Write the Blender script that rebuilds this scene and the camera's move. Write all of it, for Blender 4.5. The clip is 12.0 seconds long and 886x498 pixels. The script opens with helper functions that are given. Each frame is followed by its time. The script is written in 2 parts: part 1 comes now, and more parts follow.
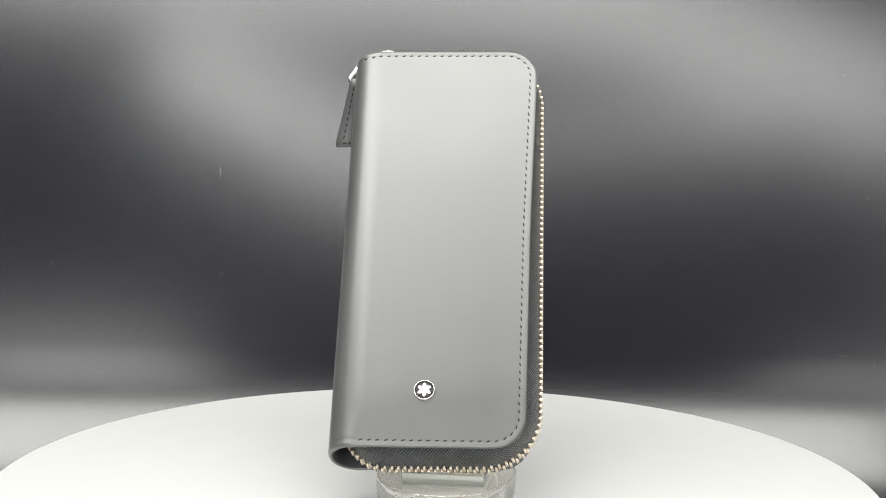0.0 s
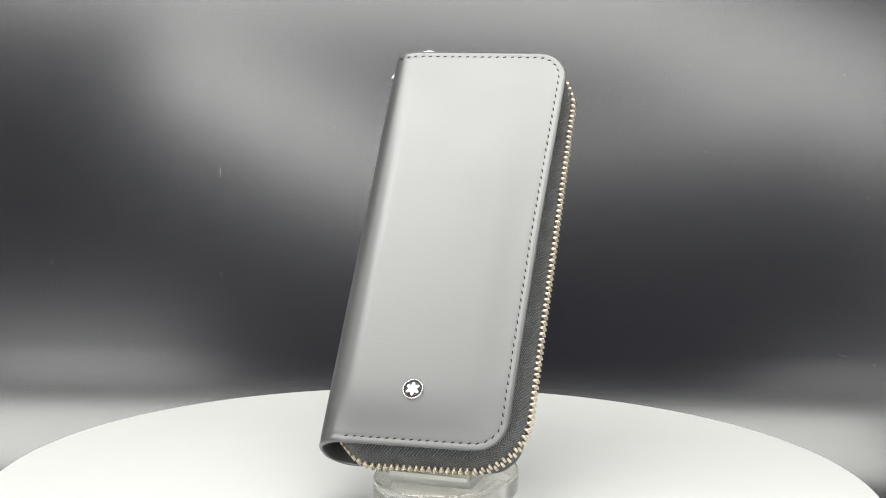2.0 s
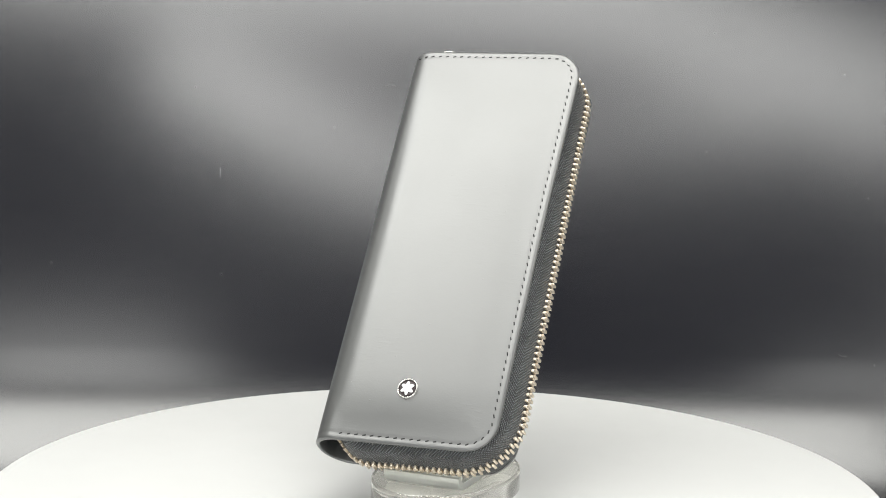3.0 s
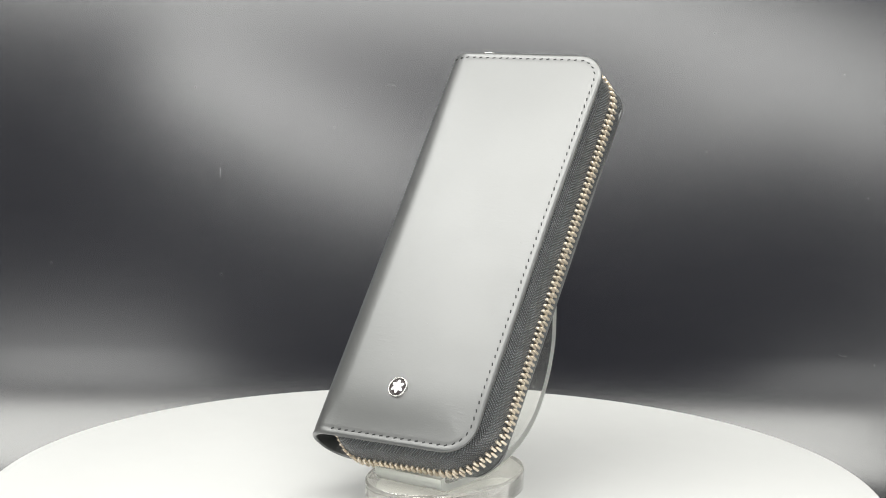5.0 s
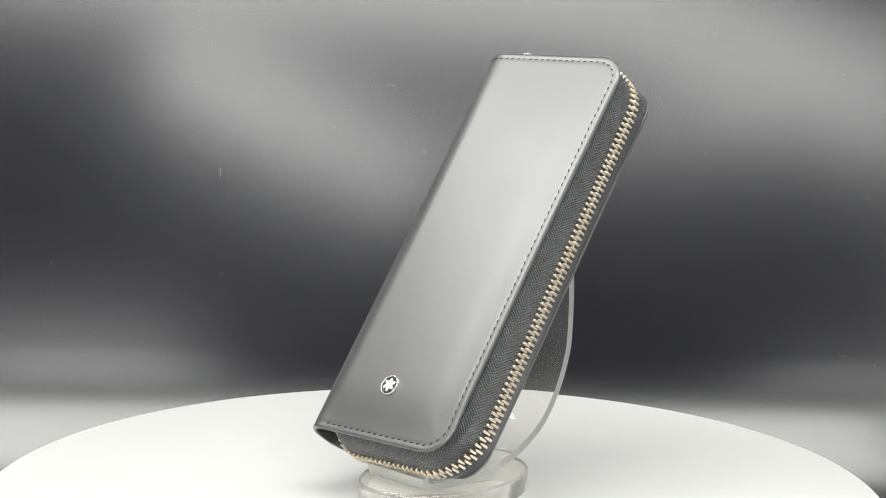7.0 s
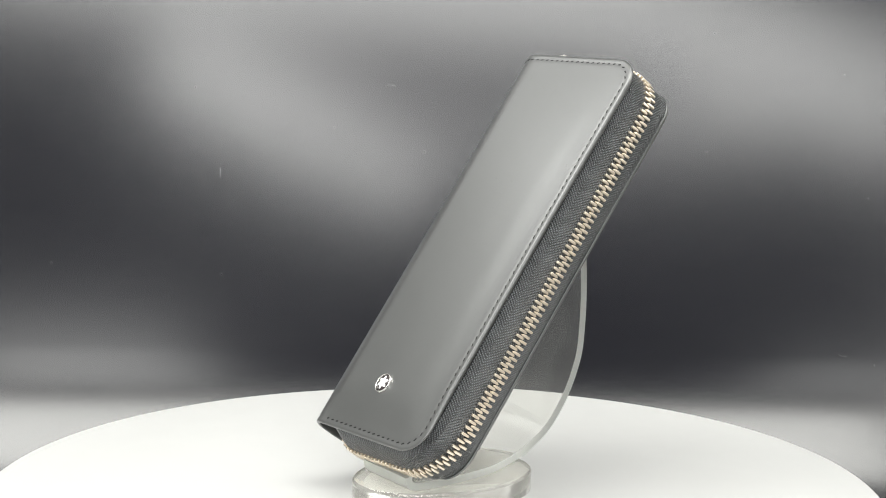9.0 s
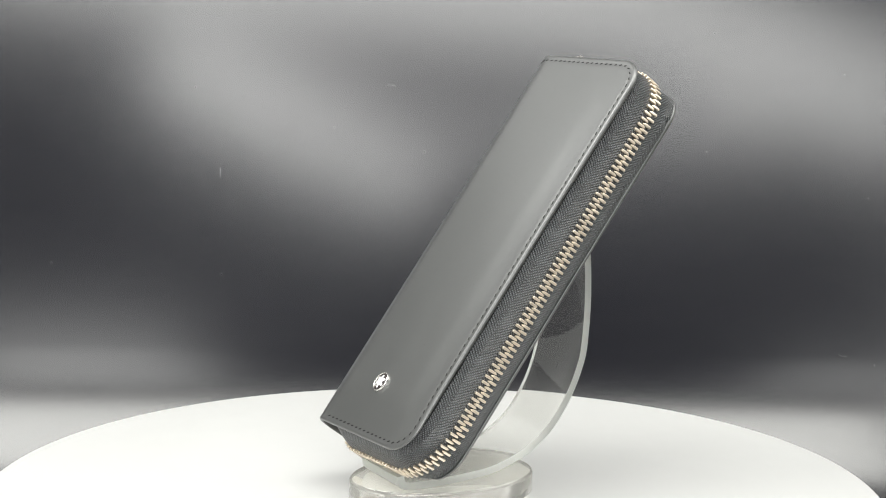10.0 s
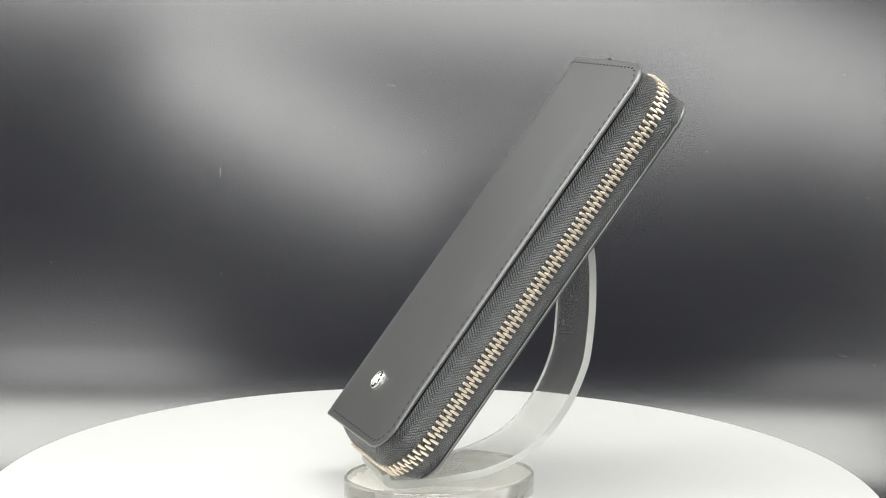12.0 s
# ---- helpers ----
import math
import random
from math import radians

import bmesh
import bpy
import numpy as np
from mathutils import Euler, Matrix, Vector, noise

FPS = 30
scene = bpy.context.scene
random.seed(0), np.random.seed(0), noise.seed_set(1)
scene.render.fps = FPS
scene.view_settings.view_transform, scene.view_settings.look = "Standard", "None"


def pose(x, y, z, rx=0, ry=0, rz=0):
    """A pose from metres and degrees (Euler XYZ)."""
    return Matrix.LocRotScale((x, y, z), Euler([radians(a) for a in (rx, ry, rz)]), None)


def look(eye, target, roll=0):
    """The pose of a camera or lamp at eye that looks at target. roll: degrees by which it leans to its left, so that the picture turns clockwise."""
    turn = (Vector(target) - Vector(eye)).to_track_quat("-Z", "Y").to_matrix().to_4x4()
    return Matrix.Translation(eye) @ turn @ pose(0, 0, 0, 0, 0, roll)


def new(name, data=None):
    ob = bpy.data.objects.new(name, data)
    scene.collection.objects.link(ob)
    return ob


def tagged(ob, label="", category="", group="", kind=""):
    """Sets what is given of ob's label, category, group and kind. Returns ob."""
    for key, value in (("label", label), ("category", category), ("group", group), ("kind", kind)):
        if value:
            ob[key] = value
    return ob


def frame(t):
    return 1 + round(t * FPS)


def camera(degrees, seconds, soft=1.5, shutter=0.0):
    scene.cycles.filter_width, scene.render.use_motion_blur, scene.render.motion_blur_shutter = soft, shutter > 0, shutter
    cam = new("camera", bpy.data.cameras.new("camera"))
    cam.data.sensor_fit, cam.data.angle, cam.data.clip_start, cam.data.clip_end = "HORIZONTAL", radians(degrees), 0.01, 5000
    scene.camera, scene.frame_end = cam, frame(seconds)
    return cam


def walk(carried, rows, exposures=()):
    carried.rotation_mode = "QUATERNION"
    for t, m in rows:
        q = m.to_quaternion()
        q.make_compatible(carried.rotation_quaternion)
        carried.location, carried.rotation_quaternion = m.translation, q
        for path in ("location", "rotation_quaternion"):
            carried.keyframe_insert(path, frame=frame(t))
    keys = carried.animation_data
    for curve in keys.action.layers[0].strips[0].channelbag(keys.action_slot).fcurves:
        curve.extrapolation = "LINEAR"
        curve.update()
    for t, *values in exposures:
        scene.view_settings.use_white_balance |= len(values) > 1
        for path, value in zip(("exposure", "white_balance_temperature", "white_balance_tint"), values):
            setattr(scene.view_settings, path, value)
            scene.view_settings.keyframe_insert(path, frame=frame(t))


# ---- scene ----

# ---------------------------------------------------------------- camera
cam = camera(26.65, 12.0, soft=1.0)
STAND_POINT = pose(0, -0.6905, 0.2037, 80.93, 0, -0.199) @ pose(0, 0, 0, 0, 0, 0.866)
walk(cam, [(0, STAND_POINT), (12, STAND_POINT)], [(0, 0.0), (6, 0.04), (12, 0.12)])

# ---------------------------------------------------------------- light
world = bpy.data.worlds.new("studio_room")
scene.world = world
world.use_nodes = True
world.node_tree.nodes["Background"].inputs[0].default_value = (0.9, 0.95, 1.0, 1)
world.node_tree.nodes["Background"].inputs[1].default_value = 0.10
scene.view_settings.exposure = 0.0


def area_lamp(name, at, target, sx, sy, power, roll=0, colour=(0.995, 1.0, 0.968)):
    data = bpy.data.lights.new(name, "AREA")
    data.shape, data.size, data.size_y, data.energy, data.color = "RECTANGLE", sx, sy, power, colour
    ob = new(name, data)
    ob.matrix_world = look(at, target, roll)
    return ob


# the lamps of the photo tent: a panel overhead; added fills on each side and six added lamps in front above the camera
area_lamp("overhead_panel", (-0.03, -0.082, 0.70), (-0.03, -0.082, 0), 0.95, 0.285, 5.7, colour=(1.0, 1.0, 0.95))
# side fills, added out of view: sheen on the leather, brightness on the disc
area_lamp("side_fill", (-0.45, 0.10, 0.60), (0.0, 0.10, 0.60), 0.50, 0.18, 2.1)
area_lamp("side_fill", (0.45, 0.03, 0.44), (0.0, 0.03, 0.44), 0.50, 0.36, 1.1)
# added lamps, placed so that their reflections make the backdrop's soft glow
for bx, bz, bw, bh, tilt, watts in ((-0.190, 0.350, 0.860, 0.278, 4.7, 5.1), (0.413, 0.530, 0.40, 0.125, 19.0, 1.02),
                                    (-0.175, 0.612, 0.36, 0.090, 25.0, 0.85), (0.116, 0.628, 0.60, 0.050, -6.5, 0.42),
                                    (-0.570, 1.415, 0.478, 1.000, 0.0, 4.8), (0.590, 1.450, 0.280, 0.960, 3.0, 1.5)):
    refl_lamp = area_lamp("reflection_lamp", (bx, -0.85, bz), (bx, 0.0, bz), bw, bh, watts)
    refl_lamp.matrix_world = pose(bx, -0.85, bz, 90, 0, 0) @ pose(0, 0, 0, 0, 0, tilt)


# ---------------------------------------------------------------- materials
class Nodes:
    """A node material with short helpers."""

    def __init__(self, name):
        self.mat = bpy.data.materials.new(name)
        self.mat.use_nodes = True
        self.tree = self.mat.node_tree
        self.bsdf = self.tree.nodes["Principled BSDF"]

    def put(self, socket, value):
        if isinstance(value, bpy.types.NodeSocket):
            self.tree.links.new(value, socket)
        elif isinstance(value, tuple) and len(value) == 3 and socket.type == "RGBA":
            socket.default_value = (*value, 1)
        else:
            socket.default_value = value

    def node(self, kind, out=0, op="", **ins):
        n = self.tree.nodes.new(kind)
        if op:
            n.operation = op
        for k, v in ins.items():
            key = int(k[1:]) if k[0] == "i" and k[1:].isdigit() else k.replace("_", " ")
            self.put(n.inputs[key], v)
        return n.outputs[out]

    def math(self, op, a, b=0.0, c=0.0):
        return self.node("ShaderNodeMath", 0, op, i0=a, i1=b, i2=c)

    def coords(self, which="Object"):
        return self.node("ShaderNodeTexCoord", which)

    def noise(self, vec, scale, detail=4.0, rough=0.55):
        return self.node("ShaderNodeTexNoise", "Fac", Vector=vec, Scale=scale, Detail=detail, Roughness=rough)

    def span(self, fac, lo, hi, a=0.0, b=1.0):
        return self.node("ShaderNodeMapRange", i0=fac, i1=lo, i2=hi, i3=a, i4=b)

    def mix(self, fac, a, b):
        n = self.tree.nodes.new("ShaderNodeMix")
        n.data_type = "RGBA"
        self.put(n.inputs[0], fac), self.put(n.inputs[6], a), self.put(n.inputs[7], b)
        return n.outputs[2]

    def bump(self, height, strength=0.2, distance=0.001, normal=None):
        n = self.tree.nodes.new("ShaderNodeBump")
        self.put(n.inputs["Strength"], strength), self.put(n.inputs["Distance"], distance)
        self.put(n.inputs["Height"], height)
        if normal is not None:
            self.put(n.inputs["Normal"], normal)
        return n.outputs[0]

    def set(self, **ins):
        for k, v in ins.items():
            self.put(self.bsdf.inputs[k.replace("_", " ")], v)
        return self.mat


def m_leather():
    n = Nodes("black_leather")
    v = n.coords()
    fine, broad = n.noise(v, 900, 6), n.noise(v, 55, 3)
    pebble = n.node("ShaderNodeTexVoronoi", "Distance", Vector=v, Scale=1500.0)
    h = n.math("ADD", n.math("MULTIPLY", fine, 0.6), n.math("MULTIPLY", pebble, 0.5))
    stretched = n.node("ShaderNodeMapping", Vector=v, Scale=(110.0, 480.0, 200.0), Rotation=(0.0, 0.0, 0.25))
    crease = n.span(n.noise(stretched, 1.6, 5, 0.65), 0.52, 0.80)
    patch = n.span(n.noise(v, 38, 2), 0.45, 0.65)
    h = n.math("ADD", h, n.math("MULTIPLY", n.math("MULTIPLY", crease, patch), 1.7))
    h = n.math("ADD", h, n.math("MULTIPLY", n.noise(v, 130, 3), 1.6))
    return n.set(Base_Color=n.mix(broad, (0.022, 0.024, 0.024), (0.034, 0.036, 0.035)),
                 Roughness=n.span(n.math("ADD", broad, n.math("MULTIPLY", fine, 0.4)), 0.3, 1.0, 0.38, 0.45),
                 IOR=1.7, Specular_IOR_Level=0.9, Coat_Weight=0.9, Coat_Roughness=0.38, Normal=n.bump(h, 0.10, 0.0002),
                 Sheen_Weight=0.11, Sheen_Roughness=0.45)


def m_plain(name, colour, rough, metal=0.0, scale=600.0, bump=0.05, spread=0.25, spec=0.5):
    n = Nodes(name)
    f = n.noise(n.coords(), scale, 5)
    dark = tuple(c * (1 - spread) for c in colour)
    light = tuple(min(1, c * (1 + spread)) for c in colour)
    return n.set(Base_Color=n.mix(f, dark, light), Roughness=n.span(f, 0.3, 0.7, rough * 0.85, rough * 1.15),
                 Metallic=metal, Specular_IOR_Level=spec, Normal=n.bump(f, bump, 0.0003))


def m_tape():
    """Woven herringbone: diagonal ribs that turn at every column; u runs along the zip, v across it (metres)."""
    n = Nodes("herringbone_tape")
    uv = n.node("ShaderNodeSeparateXYZ", 0, Vector=n.coords("UV"))
    sep = uv.node
    s, w = sep.outputs[0], sep.outputs[1]
    s = n.math("ADD", s, n.math("MULTIPLY", n.noise(n.coords(), 420, 2), 0.0005))
    tri = n.math("PINGPONG", n.math("ADD", w, 0.0349), 0.0049)
    ribs = n.math("SINE", n.math("MULTIPLY", n.math("SUBTRACT", s, n.math("MULTIPLY", tri, 1.15)), 2 * math.pi / 0.00128))
    knots = n.math("SINE", n.math("MULTIPLY", n.math("ADD", n.math("MULTIPLY", tri, 1.0), n.math("MULTIPLY", s, 0.45)), 2 * math.pi / 0.00062))
    crest = n.math("MAXIMUM", ribs, 0.0)
    h = n.math("ADD", n.math("MULTIPLY", ribs, 0.42), n.math("MULTIPLY", n.math("MULTIPLY", crest, knots), 0.8))
    fuzz = n.noise(n.coords(), 3000, 3)
    wear = n.noise(n.coords(), 200, 3)
    # crests pale, gaps near black: thread gloss and shade put into the colour
    fac = n.span(n.math("ADD", h, n.math("ADD", n.math("MULTIPLY", fuzz, 0.7), n.math("MULTIPLY", wear, 0.9))), 0.72, 1.75)
    return n.set(Base_Color=n.mix(fac, (0.003, 0.004, 0.005), (0.28, 0.31, 0.33)), Roughness=0.34, Sheen_Weight=0.08,
                 Specular_IOR_Level=1.0, Normal=n.bump(h, 1.0, 0.0006))


def m_acrylic(name, colour, clear, dull):
    n = Nodes(name)
    f = n.noise(n.coords(), 160, 4)
    return n.set(Base_Color=colour, Roughness=n.span(f, 0.4, 0.8, 0.2 * dull, dull), IOR=1.49,
                 Transmission_Weight=clear)


def m_milky():
    """Sawn edge of the acrylic strip: milky. The lip takes it too, to look paler."""
    n = Nodes("milky_acrylic")
    f = n.noise(n.coords(), 400, 4)
    return n.set(Base_Color=n.mix(f, (0.80, 0.82, 0.77), (0.90, 0.91, 0.87)), Roughness=0.28, IOR=1.49,
                 Transmission_Weight=0.72)


def m_backdrop():
    n = Nodes("black_vinyl_backdrop")
    v = n.coords()
    grain = n.noise(v, 420, 4, 0.7)
    brushed = n.noise(n.node("ShaderNodeMapping", Vector=v, Scale=(60.0, 300.0, 620.0)), 1.0, 4, 0.6)
    broad = n.noise(v, 6, 3)
    h = n.math("ADD", n.math("MULTIPLY", grain, 0.7), n.math("MULTIPLY", brushed, 0.10))
    return n.set(Base_Color=n.mix(broad, (0.004, 0.004, 0.008), (0.006, 0.006, 0.010)),
                 Roughness=n.span(brushed, 0.3, 0.7, 0.16, 0.18), Specular_IOR_Level=1.0,
                 Normal=n.bump(h, 0.075, 0.0003))


LEATHER = m_leather()
TAPE = m_tape()
THREAD = m_plain("black_thread", (0.006, 0.006, 0.006), 0.7, scale=4000, bump=0.3)
DARK_MATTE = m_plain("dark_matte", (0.008, 0.008, 0.008), 0.8, scale=900)
BRASS = m_plain("pale_gold_zip", (0.90, 0.80, 0.67), 0.40, 1.0, 1800, 0.05, 0.10)
CHROME = m_plain("polished_steel", (0.88, 0.86, 0.83), 0.26, 1.0, 500, 0.01, 0.04)
RESIN_DARK = m_plain("black_resin", (0.045, 0.036, 0.038), 0.16, 0.0, 300, 0.0, 0.1)
RESIN_WHITE = m_plain("white_resin", (0.80, 0.80, 0.80), 0.25, 0.0, 300, 0.0, 0.02)
# 0.955: the small diffuse part puts a reflection's pale haze into the arm
ACRYLIC = m_acrylic("clear_acrylic", (0.975, 0.975, 0.945), 0.955, 0.0)
THICK_ACRYLIC = m_acrylic("thick_acrylic", (0.94, 0.93, 0.88), 0.88, 0.08)
MILKY = m_milky()
WHITE = m_plain("white_turntable_plastic", (0.61, 0.61, 0.605), 0.45, 0.0, 40, 0.01, 0.015)
PANEL = m_plain("white_tent_fabric", (0.52, 0.52, 0.51), 0.8, 0.0, 300, 0.05, 0.02)
BACKDROP = m_backdrop()
DUST = m_plain("pale_dust", (0.17, 0.17, 0.17), 0.9, 0.0, 2000, 0.1, 0.2)


# ---------------------------------------------------------------- mesh helpers
def finish(bm, name, material, smooth=True):
    bmesh.ops.recalc_face_normals(bm, faces=bm.faces)
    me = bpy.data.meshes.new(name)
    bm.to_mesh(me)
    bm.free()
    me.materials.append(material)
    for p in me.polygons:
        p.use_smooth = smooth
    return me


def part(name, bm, material, parent, label="", smooth=True, kind=""):
    me = bm if isinstance(bm, bpy.types.Mesh) else finish(bm, name, material, smooth)
    ob = new(name, me)
    ob.parent = parent
    return tagged(ob, label=label, kind=kind)


def grid_faces(bm, rows, close_u=False):
    for a, b in zip(rows, rows[1:]):
        n = len(a)
        for i in range(n if close_u else n - 1):
            j = (i + 1) % n
            bm.faces.new((a[i], a[j], b[j], b[i]))


def add_box(bm, m, sx, sy, sz, bevel=0.0, seg=2):
    r = bmesh.ops.create_cube(bm, size=1.0, matrix=m @ Matrix.Diagonal((sx, sy, sz, 1)))
    if bevel:
        edges = list({e for v in r["verts"] for e in v.link_edges})
        bmesh.ops.bevel(bm, geom=edges, offset=bevel, segments=seg, affect="EDGES", profile=0.6)


def lathe(profile, seg, sx=1.0, sy=1.0):
    """Closed solid of revolution about z from (radius, height) pairs; radius 0 at both ends."""
    bm = bmesh.new()
    rows = [[bm.verts.new((r * sx * math.cos(2 * math.pi * i / seg), r * sy * math.sin(2 * math.pi * i / seg), z))
             for i in range(seg)] for r, z in profile]
    grid_faces(bm, rows, True)
    bm.faces.new(rows[0]), bm.faces.new(rows[-1])
    return bm


def rounded_profile(r, z0, z1, b, seg=4):
    out = [(r - b + b * math.sin(a), z0 + b - b * math.cos(a)) for a in [math.pi / 2 * i / seg for i in range(seg + 1)]]
    out += [(r - b + b * math.cos(a), z1 - b + b * math.sin(a)) for a in [math.pi / 2 * i / seg for i in range(seg + 1)]]
    return out


def smoothstep(x, a, b):
    t = min(1.0, max(0.0, (x - a) / (b - a)))
    return t * t * (3 - 2 * t)


# ---------------------------------------------------------------- setting
SHEET_Y, SHEET_Z = 0.165, -0.0944


def backdrop_sheet():
    """Vinyl sheet: lies on the table, sweeps up behind the turntable in a long curve."""
    bm = bmesh.new()
    turns = [90 - 40 * i / 20 for i in range(21)] + [50 - 24 * i / 30 for i in range(1, 31)] + [26 - 21 * i / 40 for i in range(1, 41)]
    y, z, line = 0.0, 0.0, [(0.0, 0.0)]
    for a, b in zip(turns, turns[1:]):
        mid, arc = radians((a + b) / 2), radians(a - b) * (0.10 if a > 50.01 else 0.20 if a > 26.01 else 0.60)
        y, z = y + arc * math.sin(mid), z + arc * math.cos(mid)
        line.append((y, z))
    for i in range(1, 25):
        line.append((y + 0.012 * i * math.sin(radians(5)), z + 0.012 * i * math.cos(radians(5))))
    line = [(-1.2 + 0.1 * i, 0.0) for i in range(12)] + line
    rows = []
    for y, z in line:
        y, z = y + SHEET_Y, z + SHEET_Z
        row = []
        for k in range(121):
            x = -0.60 + 1.2 * k / 120
            row.append(bm.verts.new((x, y, z)))
        rows.append(row)
    grid_faces(bm, rows)
    ob = new("backdrop", finish(bm, "backdrop", BACKDROP))
    return tagged(ob, "black semi-gloss vinyl backdrop sheet with soft reflections", "backdrop", kind="structure")


def tent_wall(name, m, sx, sy):
    bm = bmesh.new()
    add_box(bm, m, sx, sy, 0.006, 0.001, 1)
    ob = new(name, finish(bm, name, PANEL, False))
    return tagged(ob, "unseen white fabric wall of the assumed photo tent", "wall", kind="structure")


def table():
    bm = bmesh.new()
    add_box(bm, pose(0, -0.2, -0.129), 1.8, 2.0, 0.06, 0.004)
    ob = new("floor", finish(bm, "floor", DARK_MATTE, False))
    return tagged(ob, "dark table top under the sheet", "table top", kind="structure")


backdrop_sheet()
table()
# assumed walls and ceiling, out of view, that bounce light onto the case
tent_wall("wall_west", pose(-0.46, 0.05, 0.30, 0, 90, 0), 0.77, 0.75)
tent_wall("wall_east", pose(0.46, 0.05, 0.30, 0, 90, 0), 0.77, 0.75)
tent_wall("ceiling", pose(0, 0.05, 0.72), 0.92, 0.75)


# ---------------------------------------------------------------- turntable
def turntable():
    root = tagged(new("turntable"), "round glossy white plastic turntable under the stand", "turntable")
    part("disc", lathe(rounded_profile(0.1712, -0.014, 0.0, 0.0015), 160), WHITE, root)
    part("foot", lathe(rounded_profile(0.115, -0.0940, -0.014, 0.004), 96), WHITE, root)
    return root


# ---------------------------------------------------------------- acrylic stand
ARM_W, ARM_X = 0.030, 0.0067


def stand():
    root = tagged(new("display_stand"), "clear acrylic easel with curved arm on an oval base", "display stand")
    bm = bmesh.new()
    rows = []
    for r, z in ((0.985, 0.0003), (1.0, 0.0007), (1.0, 0.0072), (0.994, 0.0080), (0.975, 0.0085)):
        rows.append([bm.verts.new((0.005 + 0.0265 * r * math.cos(2 * math.pi * i / 96),
                                   0.001 + 0.0368 * r * math.sin(2 * math.pi * i / 96), z)) for i in range(96)])
    grid_faces(bm, rows, True)
    bm.faces.new(rows[0]), bm.faces.new(rows[-1])
    for e in bm.edges:
        e.smooth = len(e.link_faces) == 2 and len(e.link_faces[0].verts) == 4 and len(e.link_faces[1].verts) == 4
    part("base", bm, THICK_ACRYLIC, root).visible_shadow = False
    # the bent strip: lip, flat foot, sweeping arm
    pts = [(-0.0262, 0.0140), (-0.0258, 0.0118), (-0.0248, 0.0100), (-0.0228, 0.0090), (-0.0195, 0.0087), (-0.0100, 0.0087),
           (0.0005, 0.0093), (0.0130, 0.0108), (0.0245, 0.0146), (0.0322, 0.0190), (0.0386, 0.0242), (0.0440, 0.0310),
           (0.0485, 0.0385), (0.0517, 0.0460), (0.0539, 0.0540), (0.0551, 0.0690), (0.0550, 0.0825), (0.0543, 0.0915), (0.0535, 0.0960)]
    fine = []
    for i in range(len(pts) - 1):
        p0, p1, p2, p3 = (Vector(pts[max(0, min(len(pts) - 1, i + k))]) for k in (-1, 0, 1, 2))
        for k in range(4):
            t = k / 4
            fine.append(0.5 * (2 * p1 + (p2 - p0) * t + (2 * p0 - 5 * p1 + 4 * p2 - p3) * t * t + (3 * p1 - p0 - 3 * p2 + p3) * t ** 3))
    fine.append(Vector(pts[-1]))
    bm = bmesh.new()
    rows = []
    th, hw = 0.0028, ARM_W / 2
    for i, p in enumerate(fine):
        d = (fine[min(i + 1, len(fine) - 1)] - fine[max(i - 1, 0)]).normalized()
        nrm = Vector((-d.y, d.x))
        q = p + nrm * th
        slide = smoothstep(p.y, 0.012, 0.085)
        rows.append([bm.verts.new((ARM_X - 0.0065 * slide + s * (hw + 0.0025 * slide), c.x + 0.0024 * slide, c.y)) for s, c in ((-1, p), (1, p), (1, q), (-1, q))])
    grid_faces(bm, rows, True)
    bm.faces.new(rows[0]), bm.faces.new(rows[-1])
    bmesh.ops.recalc_face_normals(bm, faces=bm.faces)
    for f in bm.faces:
        # the clear lip gets the milky material as well, its brightness set by colour
        f.material_index = 1 if f.calc_center_median().y < -0.0215 else 1 if abs(f.normal.x) > 0.9 and f.calc_center_median().z > 0.010 else 0
    for e in bm.edges:
        e.smooth = e.calc_face_angle(0.0) < radians(40)
    me = finish(bm, "arm", ACRYLIC)
    me.materials.append(MILKY)
    part("arm", me, ACRYLIC, root).visible_shadow = False
    # hairs and specks that cling to the arm's inner face
    bm = bmesh.new()
    for i in range(34):
        k = random.randint(int(len(fine) * 0.70), len(fine) - 3)
        p, d = fine[k], (fine[k + 1] - fine[k]).normalized()
        slide = smoothstep(p.y, 0.012, 0.085)
        nrm = Vector((-d.y, d.x))
        q = p + nrm * (th + 0.00005)
        x = ARM_X - 0.0065 * slide + random.uniform(-0.9, 0.9) * hw
        long = random.uniform(0.0012, 0.0030) if i < 7 else random.uniform(0.0002, 0.0005)
        lean = random.uniform(-30, 30)
        for step in range(4 if i < 7 else 1):
            m = pose(x, q.x + 0.0024 * slide, q.y, math.degrees(math.atan2(d.y, d.x)), 0, 0) @ pose(0, 0, 0, 0, 0, lean + 14 * step)
            add_box(bm, m, 0.00014, long / (4 if i < 7 else 1), 0.00008)
            x, q = x - math.sin(radians(lean + 14 * step)) * long / 4, q + d * (math.cos(radians(lean + 14 * step)) * long / 4)
    part("specks", bm, DUST, root, "pale hairs and specks on the acrylic", kind="stuff")
    return root


# ---------------------------------------------------------------- zip case
# case space: x across from the spine, y up the length, z from the back cover to the front
CW, CL, CE = 0.0683, 0.1713, 0.0239
CORNER, SPINE_R, THICK = 0.0120, 0.0114, 0.0015
SX = -0.0049
PAD = 0.0012
WEDGE = 0.0018
INSET = 0.0026


def width(v):
    """The covers are a little wider towards the top."""
    return CW + 0.0012 * smoothstep(v, 0.080, 0.165)


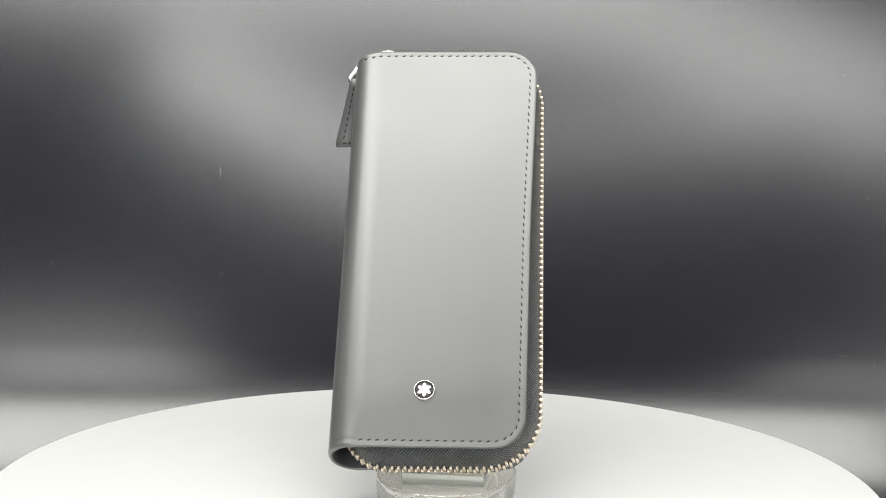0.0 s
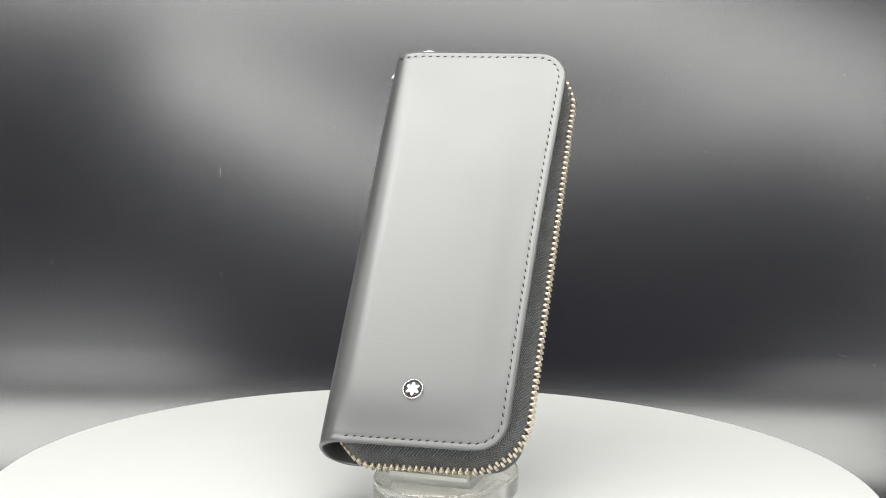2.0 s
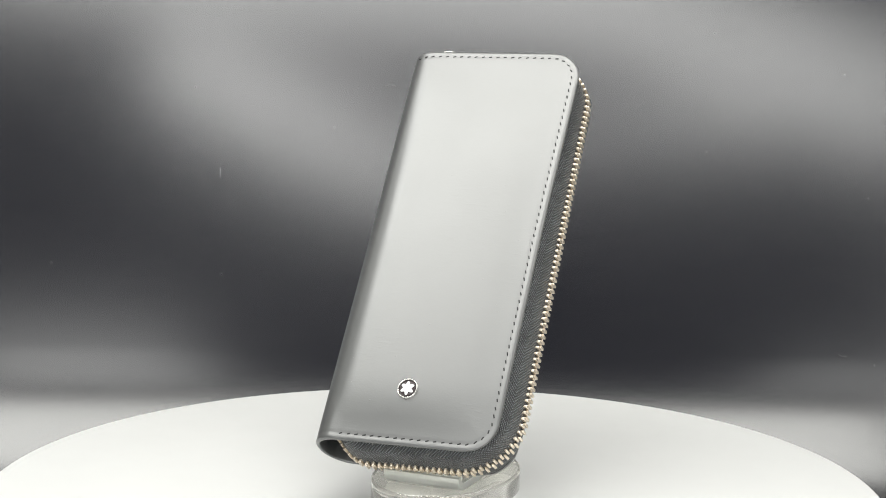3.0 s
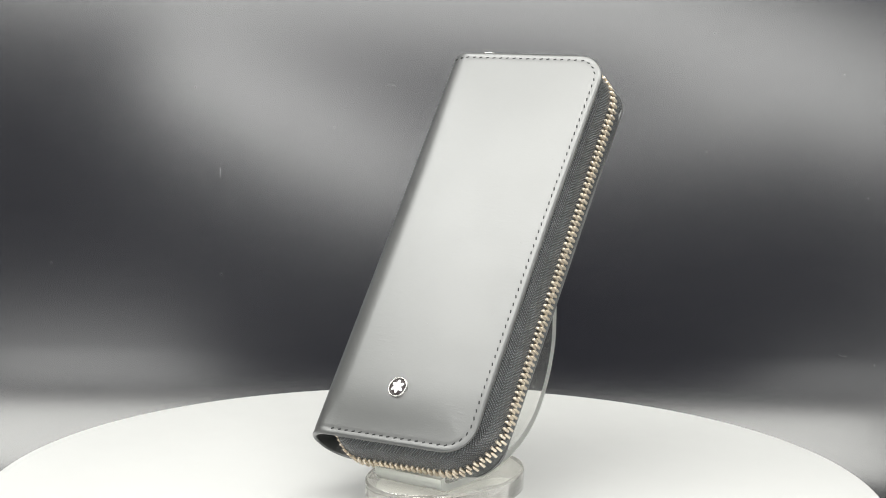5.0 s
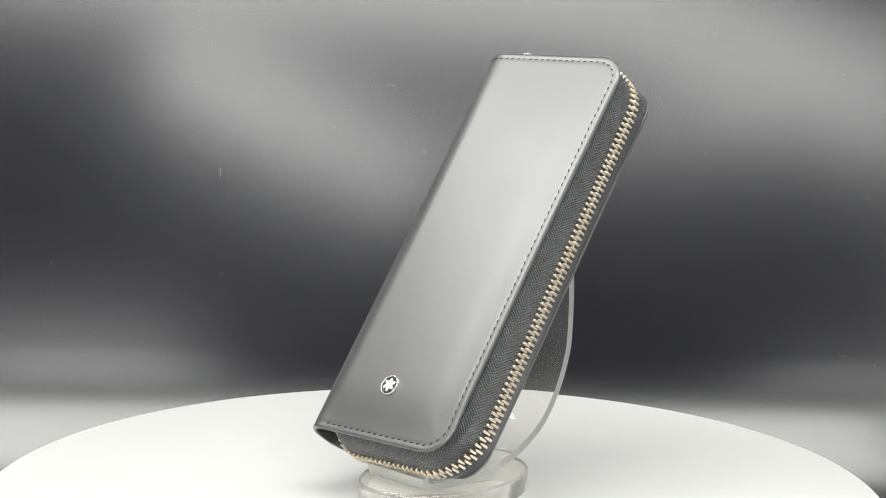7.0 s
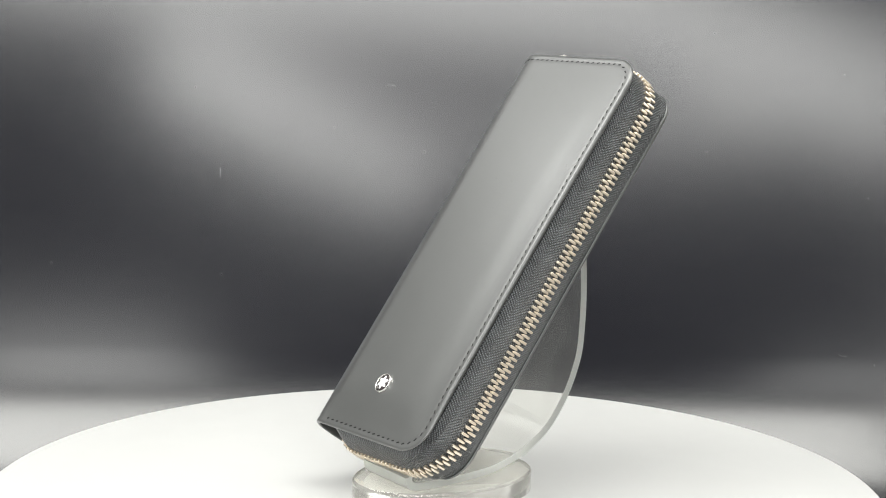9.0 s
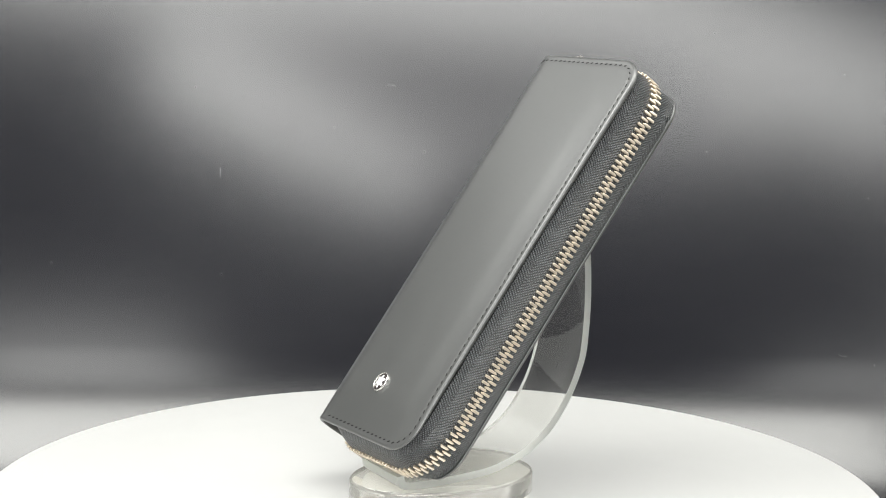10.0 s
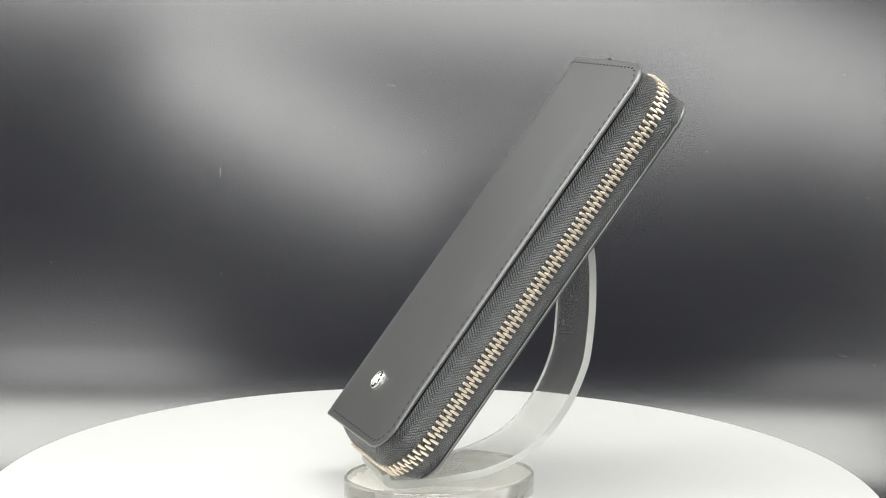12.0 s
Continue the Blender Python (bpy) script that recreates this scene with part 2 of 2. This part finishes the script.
def edge_distance(u, v):
    """Distance inside the outline: straight at the spine, rounded corners on the zip side."""
    d = min(v, CL - v, width(v) - u)
    for vc in (CORNER, CL - CORNER):
        du, dv = u - (width(v) - CORNER), (vc - v if vc < CL / 2 else v - vc)
        if du > 0 and dv > 0:
            d = CORNER - math.hypot(du, dv)
    return max(0.0, d)


def cover_height(u, v, pad):
    d = edge_distance(u, v)
    h = -0.6 * pad * (1 - smoothstep(v, 0.001, 0.026))
    h -= 0.0005 * (1 - min(1.0, d / 0.0007)) ** 2
    h -= 0.00011 * math.exp(-((d - INSET) / 0.0006) ** 2)
    across = max(0.0, 1 - ((u - 0.029) / 0.040) ** 2)
    h += 0.7 * pad * across * smoothstep(min(v, width(v) - u), 0.001, 0.018) * (1 - 0.85 * smoothstep(v, CL - 0.060, CL))
    return h


def front_level(u, v):
    """The front cover rises a little towards the spine and towards the top."""
    return CE + WEDGE * (1 - u / CW) + 0.0004 * smoothstep(v, 0.06, 0.16)


def reach(v):
    """How far the cover reaches across at the height v."""
    for vc in (CORNER, CL - CORNER):
        dv = vc - v if vc < CL / 2 else v - vc
        if dv > 0:
            return width(v) - CORNER + math.sqrt(max(0.0, CORNER ** 2 - dv ** 2))
    return width(v)


def leather_cover(root):
    bm = bmesh.new()
    close = [0.0006 * i for i in range(20)]
    steps = close + [0.0115 + (CL - 0.023) * i / 40 for i in range(1, 40)] + [CL - s for s in reversed(close)]
    outer, inner = [], []
    for v in steps:
        um = reach(v)
        cols = [(um - s, front_level(um - s, v), 0, 1, PAD) for s in close]
        flat = um - 0.0115 - SPINE_R - SX
        cols += [(um - 0.0115 - flat * i / 22, front_level(um - 0.0115 - flat * i / 22, v), 0, 1, PAD) for i in range(1, 23)]
        top = front_level(SX + SPINE_R, v)
        for i in range(1, 9):
            a = math.pi / 2 * i / 8
            cols.append((SX + SPINE_R - SPINE_R * math.sin(a), top - SPINE_R + SPINE_R * math.cos(a), -math.sin(a), math.cos(a), 0.0))
        for i in range(0, 9):
            a = math.pi / 2 * i / 8
            cols.append((SX + SPINE_R - SPINE_R * math.cos(a), SPINE_R - SPINE_R * math.sin(a), -math.cos(a), -math.sin(a), 0.0))
        cols += [(SX + SPINE_R + (flat + 0.0006 - width(v) + CW) * i / 22, 0, 0, -1, 0.0006) for i in range(1, 23)]
        cols += [(um + 0.0006 - width(v) + CW - s, 0, 0, -1, 0.0006) for s in reversed(close)]
        ro, ri = [], []
        for u, w, nu, nw, pad in cols:
            h = cover_height(max(u, 0.0), v, pad)
            ro.append(bm.verts.new((u + nu * h, v, w + nw * h)))
            ri.append(bm.verts.new((u - nu * THICK, v, w - nw * THICK)))
        outer.append(ro), inner.append(ri)
    grid_faces(bm, outer), grid_faces(bm, inner)
    for rows in ((outer[0], inner[0]), (outer[-1], inner[-1]), ([r[0] for r in outer], [r[0] for r in inner]),
                 ([r[-1] for r in outer], [r[-1] for r in inner])):
        grid_faces(bm, list(rows))
    part("leather_cover", bm, LEATHER, root, "smooth black leather cover folded round the spine")


def polyline(corners, step=0.0004):
    """Rounded path through (u, v, radius) corners, as points at even steps with outward normals (path runs clockwise)."""
    pts = []
    for i, (u, v, r) in enumerate(corners):
        p = Vector((u, v))
        if r == 0 or i in (0, len(corners) - 1):
            pts.append(p)
            continue
        a, b = Vector(corners[i - 1][:2]) - p, Vector(corners[i + 1][:2]) - p
        half = a.angle(b) / 2
        t = r / math.tan(half)
        centre = p + (a.normalized() + b.normalized()).normalized() * (r / math.sin(half))
        s, e = p + a.normalized() * t - centre, p + b.normalized() * t - centre
        turn = s.angle_signed(e)
        for k in range(13):
            ang = -turn * k / 12
            pts.append(centre + Vector((s.x * math.cos(ang) - s.y * math.sin(ang), s.x * math.sin(ang) + s.y * math.cos(ang))))
    lens = [0.0]
    for a, b in zip(pts, pts[1:]):
        lens.append(lens[-1] + (b - a).length)
    n = int(lens[-1] / step)
    out, k = [], 0
    for i in range(n + 1):
        s = lens[-1] * i / n
        while k < len(lens) - 2 and lens[k + 1] < s:
            k += 1
        f = (s - lens[k]) / max(1e-9, lens[k + 1] - lens[k])
        out.append(pts[k].lerp(pts[k + 1], f))
    res = []
    for i, p in enumerate(out):
        d = (out[min(i + 2, n)] - out[max(i - 2, 0)]).normalized()
        res.append((lens[-1] * i / n, p, d, Vector((-d.y, d.x))))
    return res


MID = 0.0112
IN = 0.0014
ZIP_PATH = polyline([(0.0010, CL - 0.015, 0), (0.0080, CL - IN, 0.010), (0.0680, CL - IN, 0.0175),
                     (0.0704, -0.0010, 0.0190), (0.0120, -0.0010, 0.014), (-0.0015, 0.0125, 0)])


def outline_distance(p):
    """Signed distance of p inside the covers' outline, on the zip side."""
    du, dv = p.x - (width(p.y) - CORNER), max(CORNER - p.y, p.y - (CL - CORNER))
    if du > 0 and dv > 0:
        return CORNER - math.hypot(du, dv)
    return min(CORNER - (max(du, dv) if p.x > 0.010 else dv), 0.0015)


def tape_offset(p, w):
    """The tape bulges from under the covers' edges out to the teeth."""
    half, inset = (0.0118, 0.0026) if w > MID else (0.0098, 0.0003)
    c = math.cos(math.pi / 2 * min(1.0, abs(w - MID) / half)) ** 0.65
    return 0.0026 * c + (outline_distance(p) - inset) * (1 - c)


def zip_tape(root, lo, hi, label):
    bm = bmesh.new()
    uv = bm.loops.layers.uv.new("UVMap")
    ws = [lo + (hi - lo) * i / 8 for i in range(9)]
    path = ZIP_PATH[::2]
    rows, info = [], {}
    for s, p, d, nrm in path:
        row = []
        for w in ws:
            q = p + nrm * tape_offset(p, w)
            vert = bm.verts.new((q.x, q.y, w))
            info[vert] = (s, w)
            row.append(vert)
        for w in reversed(ws):
            q = p + nrm * (tape_offset(p, w) - 0.0008)
            vert = bm.verts.new((q.x, q.y, w))
            info[vert] = (s, w)
            row.append(vert)
        rows.append(row)
    grid_faces(bm, rows, True)
    for f in bm.faces:
        for lp in f.loops:
            lp[uv].uv = info[lp.vert]
    part("zip_tape", bm, TAPE, root, label)


def tooth_mesh():
    """One zip element: a bar with a rounded, slightly hooked head; x along the zip, y outward, z across."""
    bm = bmesh.new()
    add_box(bm, pose(0, 0.0001, 0.00132), 0.00098, 0.0011, 0.00306, 0.00017, 2)
    add_box(bm, pose(0.00006, 0.0, -0.0003), 0.00070, 0.0009, 0.0010, 0.00028, 2)
    add_box(bm, pose(0, -0.0007, 0.0016), 0.00080, 0.0007, 0.0021, 0.00018, 1)
    return finish(bm, "tooth", BRASS)


def zip_teeth(root):
    me = tooth_mesh()
    pitch, total = 0.0024, ZIP_PATH[-1][0]
    n = int((total - 0.012) / pitch)
    for i in range(n):
        for side in (0, 1):
            s = 0.006 + pitch * (i + 0.5 * side)
            _, p, d, nrm = ZIP_PATH[min(len(ZIP_PATH) - 1, int(s / total * (len(ZIP_PATH) - 1)))]
            q = p + nrm * (tape_offset(p, MID) + 0.0003)
            z = Vector((0, 0, 1 if side else -1))
            x, y = Vector((d.x, d.y, 0)), Vector((nrm.x, nrm.y, 0))
            ob = part("tooth", me, BRASS, root)
            ob.matrix_basis = Matrix(((x.x, y.x, 0, q.x), (x.y, y.y, 0, q.y), (0, 0, z.z, MID), (0, 0, 0, 1))) @ pose(0, 0, 0, 0, 4 * (1 if side else -1), 0)


def stitching(root):
    inset, pitch, length = INSET, 0.0031, 0.00140
    path = polyline([(-0.0012, CL - inset, 0), (width(CL) - inset, CL - inset, CORNER - inset), (width(CL) - inset, 0.155, 0.03), (CW - inset, 0.090, 0.03),
                     (CW - inset, inset, CORNER - inset), (-0.0012, inset, 0)], 0.0002)
    bm = bmesh.new()
    total = path[-1][0]
    for i in range(int(total / pitch)):
        s = pitch * (i + 0.5)
        _, p, d, nrm = path[int(s / total * (len(path) - 1))]
        w = front_level(max(p.x, SX + SPINE_R), p.y) + cover_height(p.x, p.y, PAD)
        if p.x < SX + SPINE_R:
            w -= SPINE_R - math.sqrt(SPINE_R ** 2 - (SX + SPINE_R - p.x) ** 2)
        ang = math.degrees(math.atan2(d.y, d.x)) + 17 + random.uniform(-5, 5)
        add_box(bm, pose(p.x, p.y, w - 0.00003, 0, 0, ang), length * random.uniform(0.9, 1.08), 0.00048, 0.0004, 0.00014, 2)
    part("stitching", bm, THREAD, root, "black thread stitched along the cover's edge", kind="stuff")


def emblem(root):
    u, v = 0.0309, 0.0217
    w = front_level(u, v) + cover_height(u, v, PAD)
    rad = 0.0040
    bm = lathe([(rad, -0.0006), (rad, 0.0003), (rad * 0.97, 0.0006), (rad * 0.93, 0.0008), (rad * 0.88, 0.0006), (rad * 0.86, 0.0003), (rad * 0.86, -0.0004)], 48)
    ring = part("emblem", bm, CHROME, root, "round polished metal emblem set in the leather")
    ring.location = (u, v, w)
    bm = lathe([(rad * 0.86, 0.0), (rad * 0.85, 0.0003), (rad * 0.55, 0.0007), (rad * 0.2, 0.0009)], 48)
    part("emblem_field", bm, RESIN_DARK, ring, "glossy black inlay")
    bm = bmesh.new()
    # rounded six-lobed star
    rows = []
    for sc, z in ((1.0, 0.0003), (1.0, 0.00072), (0.86, 0.00088), (0.3, 0.00112)):
        rows.append([])
        for i in range(72):
            a = 2 * math.pi * i / 72
            r = rad * (0.565 + 0.125 * math.cos(6 * a + math.pi)) * sc
            rows[-1].append(bm.verts.new((r * math.cos(a), r * math.sin(a), z)))
    grid_faces(bm, rows, True)
    bm.faces.new(rows[0]), bm.faces.new(rows[-1])
    part("emblem_star", bm, RESIN_WHITE, ring, "white rounded star inlay")


def slider(root):
    bm = bmesh.new()
    add_box(bm, pose(0.0105, CL + 0.0046, MID + 0.0010), 0.0110, 0.0014, 0.0090, 0.0006)
    add_box(bm, pose(0.0105, CL - 0.0005, MID), 0.0090, 0.0012, 0.0075, 0.0005)
    add_box(bm, pose(0.0065, CL + 0.0013, MID), 0.0022, 0.0040, 0.0022, 0.0004)
    part("slider", bm, CHROME, root, "polished metal zip slider")
    # bridge over the slider
    bm = bmesh.new()
    rows = []
    for i in range(13):
        a = math.pi * i / 12
        c = Vector((0.0072 - 0.0046 * math.cos(a), CL + 0.0044 + 0.0028 * math.sin(a)))
        nrm = Vector((-math.cos(a) * 0.6, math.sin(a))).normalized()
        rows.append([bm.verts.new((c.x + nrm.x * o, c.y + nrm.y * o, 0.0132 + z)) for o, z in ((0, -0.0018), (0.0009, -0.0014), (0.0009, 0.0014), (0, 0.0018))])
    grid_faces(bm, rows, True)
    bm.faces.new(rows[0]), bm.faces.new(rows[-1])
    part("slider_bridge", bm, CHROME, root)
    # link that hangs over the spine
    bm = bmesh.new()
    add_box(bm, pose(-0.0064, CL + 0.0034, 0.0056, 0, 0, 63), 0.0115, 0.0021, 0.0050, 0.0008)
    add_box(bm, pose(0.0000, CL + 0.0047, 0.0112, 0, 0, 15), 0.0090, 0.0016, 0.0030, 0.0006)
    part("pull_link", bm, CHROME, root, "polished metal pull link")
    # the tab hangs straight down beside the spine
    top, foot = Vector((-0.0086, CL - 0.0009, 0.0070)), Vector((-0.0166, 0.1492, -0.0122))
    way = (foot - top).normalized()
    face = Vector((1, 0, 0)).cross(way).normalized()
    bm, rows = bmesh.new(), []
    for i in range(15):
        f = i / 14
        c, wide = top.lerp(foot, f) + face * (0.0008 * math.sin(3 * f)), 0.0042 + 0.0052 * f
        if i in (0, 14):
            c, wide = c + Vector((0.0006, 0, 0)), wide - 0.0012
        rows.append([bm.verts.new(c + Vector((a * wide, 0, 0)) + face * (b * 0.0011))
                     for a, b in ((0, -0.6), (0, 0.6), (0.06, 1), (0.94, 1), (1, 0.6), (1, -0.6), (0.94, -1), (0.06, -1))])
    grid_faces(bm, rows, True)
    bm.faces.new(rows[0]), bm.faces.new(rows[-1])
    tab = part("pull_tab", bm, LEATHER, root, "narrow black leather pull tab")
    bm = bmesh.new()
    turn = Matrix((Vector((1, 0, 0)), way, face)).transposed().to_4x4()
    for side in (1, -1):
        for i in range(9):
            f = 0.14 + 0.80 * i / 9
            c = top.lerp(foot, f) + face * (0.0008 * math.sin(3 * f) + side * 0.0011) + Vector((0.0020 + 0.0012 * f, 0, 0))
            add_box(bm, Matrix.Translation(c) @ turn, 0.0005, 0.0016, 0.0004, 0.0001, 1)
        for i in range(3):
            c = top.lerp(foot, 0.94) + face * (side * 0.0011 + 0.0003) + Vector((0.0040 + 0.0022 * i, 0, 0))
            add_box(bm, Matrix.Translation(c) @ turn, 0.0015, 0.0005, 0.0004, 0.0001, 1)
    part("stitching", bm, THREAD, tab, kind="stuff")


def dark_filler(root):
    # added block that fills the case; its dark colour stands for the shaded hollow
    bm = bmesh.new()
    add_box(bm, pose((0.012 + CW - 0.004) / 2, CL / 2, CE / 2), CW - 0.016, CL - 0.012, CE - 2 * THICK - 0.001, 0.004)
    part("dark_filler", bm, DARK_MATTE, root)


def lint(root):
    """Tiny specks and hairs caught on the leather and the zip tape."""
    bm = bmesh.new()
    for i in range(26):
        u, v = random.uniform(0.004, 0.062), random.uniform(0.01, CL - 0.01)
        w = front_level(u, v) + cover_height(u, v, PAD)
        if i < 18:
            add_box(bm, pose(u, v, w + 0.00005, 0, 0, random.uniform(0, 180)), random.uniform(0.0002, 0.0004), 0.0002, 0.0002, 0.00005, 1)
    for i in range(7):
        s = random.uniform(0.60, 0.93)
        _, p, d, nrm = ZIP_PATH[int(s * (len(ZIP_PATH) - 1))]
        w = random.uniform(0.0150, 0.0195)
        q = p + nrm * (tape_offset(p, w) + 0.00035)
        ang = math.degrees(math.atan2(d.y, d.x))
        for k in range(4):
            bend = ang + 25 * k + 40 * i
            q = q + Vector((math.cos(radians(ang)), math.sin(radians(ang)))) * 0.0005
            add_box(bm, pose(q.x, q.y, w + 0.0004 * k, 0, 30 * k, bend), 0.0009, 0.00012, 0.00012)
    part("lint", bm, DUST, root, "pale specks of lint", kind="stuff")


def zip_case():
    root = tagged(new("zip_case"), "black leather zip case leaning on the clear stand", "zip case")
    leather_cover(root)
    dark_filler(root)
    zip_tape(root, 0.0015, MID - 0.0006, "black herringbone zip tape")
    zip_tape(root, MID + 0.0006, CE - 0.0022, "black herringbone zip tape")
    stitching(root)
    emblem(root)
    slider(root)
    lint(root)
    zip_teeth(root)
    return root


def dust_on_backdrop():
    """Specks and short fibres of dust that cling to the sheet."""
    spots = ((-0.1177, 0.0814), (-0.2063, 0.0354), (0.1457, 0.0980), (0.2207, 0.1400), (0.2330, 0.0745), (-0.0074, 0.0958),
             (0.2180, -0.0057), (-0.0276, 0.1302), (-0.0563, 0.1080), (-0.1151, 0.0308), (-0.2336, 0.0216), (0.2329, -0.0100),
             (-0.1322, 0.1286), (0.1499, 0.1612))
    fibres = {0: (80, 4), 7: (40, -16), 6: (200, -14)}
    sheet = bpy.data.objects["backdrop"].data
    bm = bmesh.new()
    for k, (x, z) in enumerate(spots):
        near = min(sheet.vertices, key=lambda v: abs(v.co.z - z) * 4 + abs(v.co.x - x))
        y = near.co.y + (z - near.co.z) * -near.normal.z / near.normal.y
        if k in fibres:
            start, bend = fibres[k]
            for i in range(7):
                a = radians(start + bend * i)
                add_box(bm, pose(x, y - 0.0003, z, 0, -math.degrees(a), 0), 0.0009, 0.0002, 0.00013, 0.00003, 1)
                x, z = x + 0.0007 * math.cos(a), z + 0.0007 * math.sin(a)
                y += 0.0007 * math.sin(a) * 0.22
        else:
            add_box(bm, pose(x, y - 0.0002, z, 0, random.uniform(20, 90), 0), random.uniform(0.0005, 0.0011), 0.0002, 0.0004, 0.00006, 1)
    ob = new("dust", finish(bm, "dust", DUST))
    return tagged(ob, "pale dust specks clinging to the black backdrop", "dust", kind="stuff")


dust_on_backdrop()
TABLE = turntable()
STAND = stand()
CASE = zip_case()


# ---------------------------------------------------------------- movement
def turn_angle(t):
    s = t / 12
    return -7.169 - 65.716 * s - 2.383 * s * (1 - s)


def motions():
    lean = pose(-0.0309, -0.0152, 0.0105) @ pose(0, 0, 0, -36.93, 0, 0) @ pose(0, 0, 0, 0, -2.548, 0) @ pose(0, 0, 0, 90, 0, 0)
    times = [i * 0.5 for i in range(25)]
    for thing, rest in ((TABLE, pose(0, 0, 0)), (STAND, pose(0, 0, 0)), (CASE, lean)):
        walk(thing, [(t, pose(0, 0, 0, 0, 0, turn_angle(t)) @ rest) for t in times])


motions()
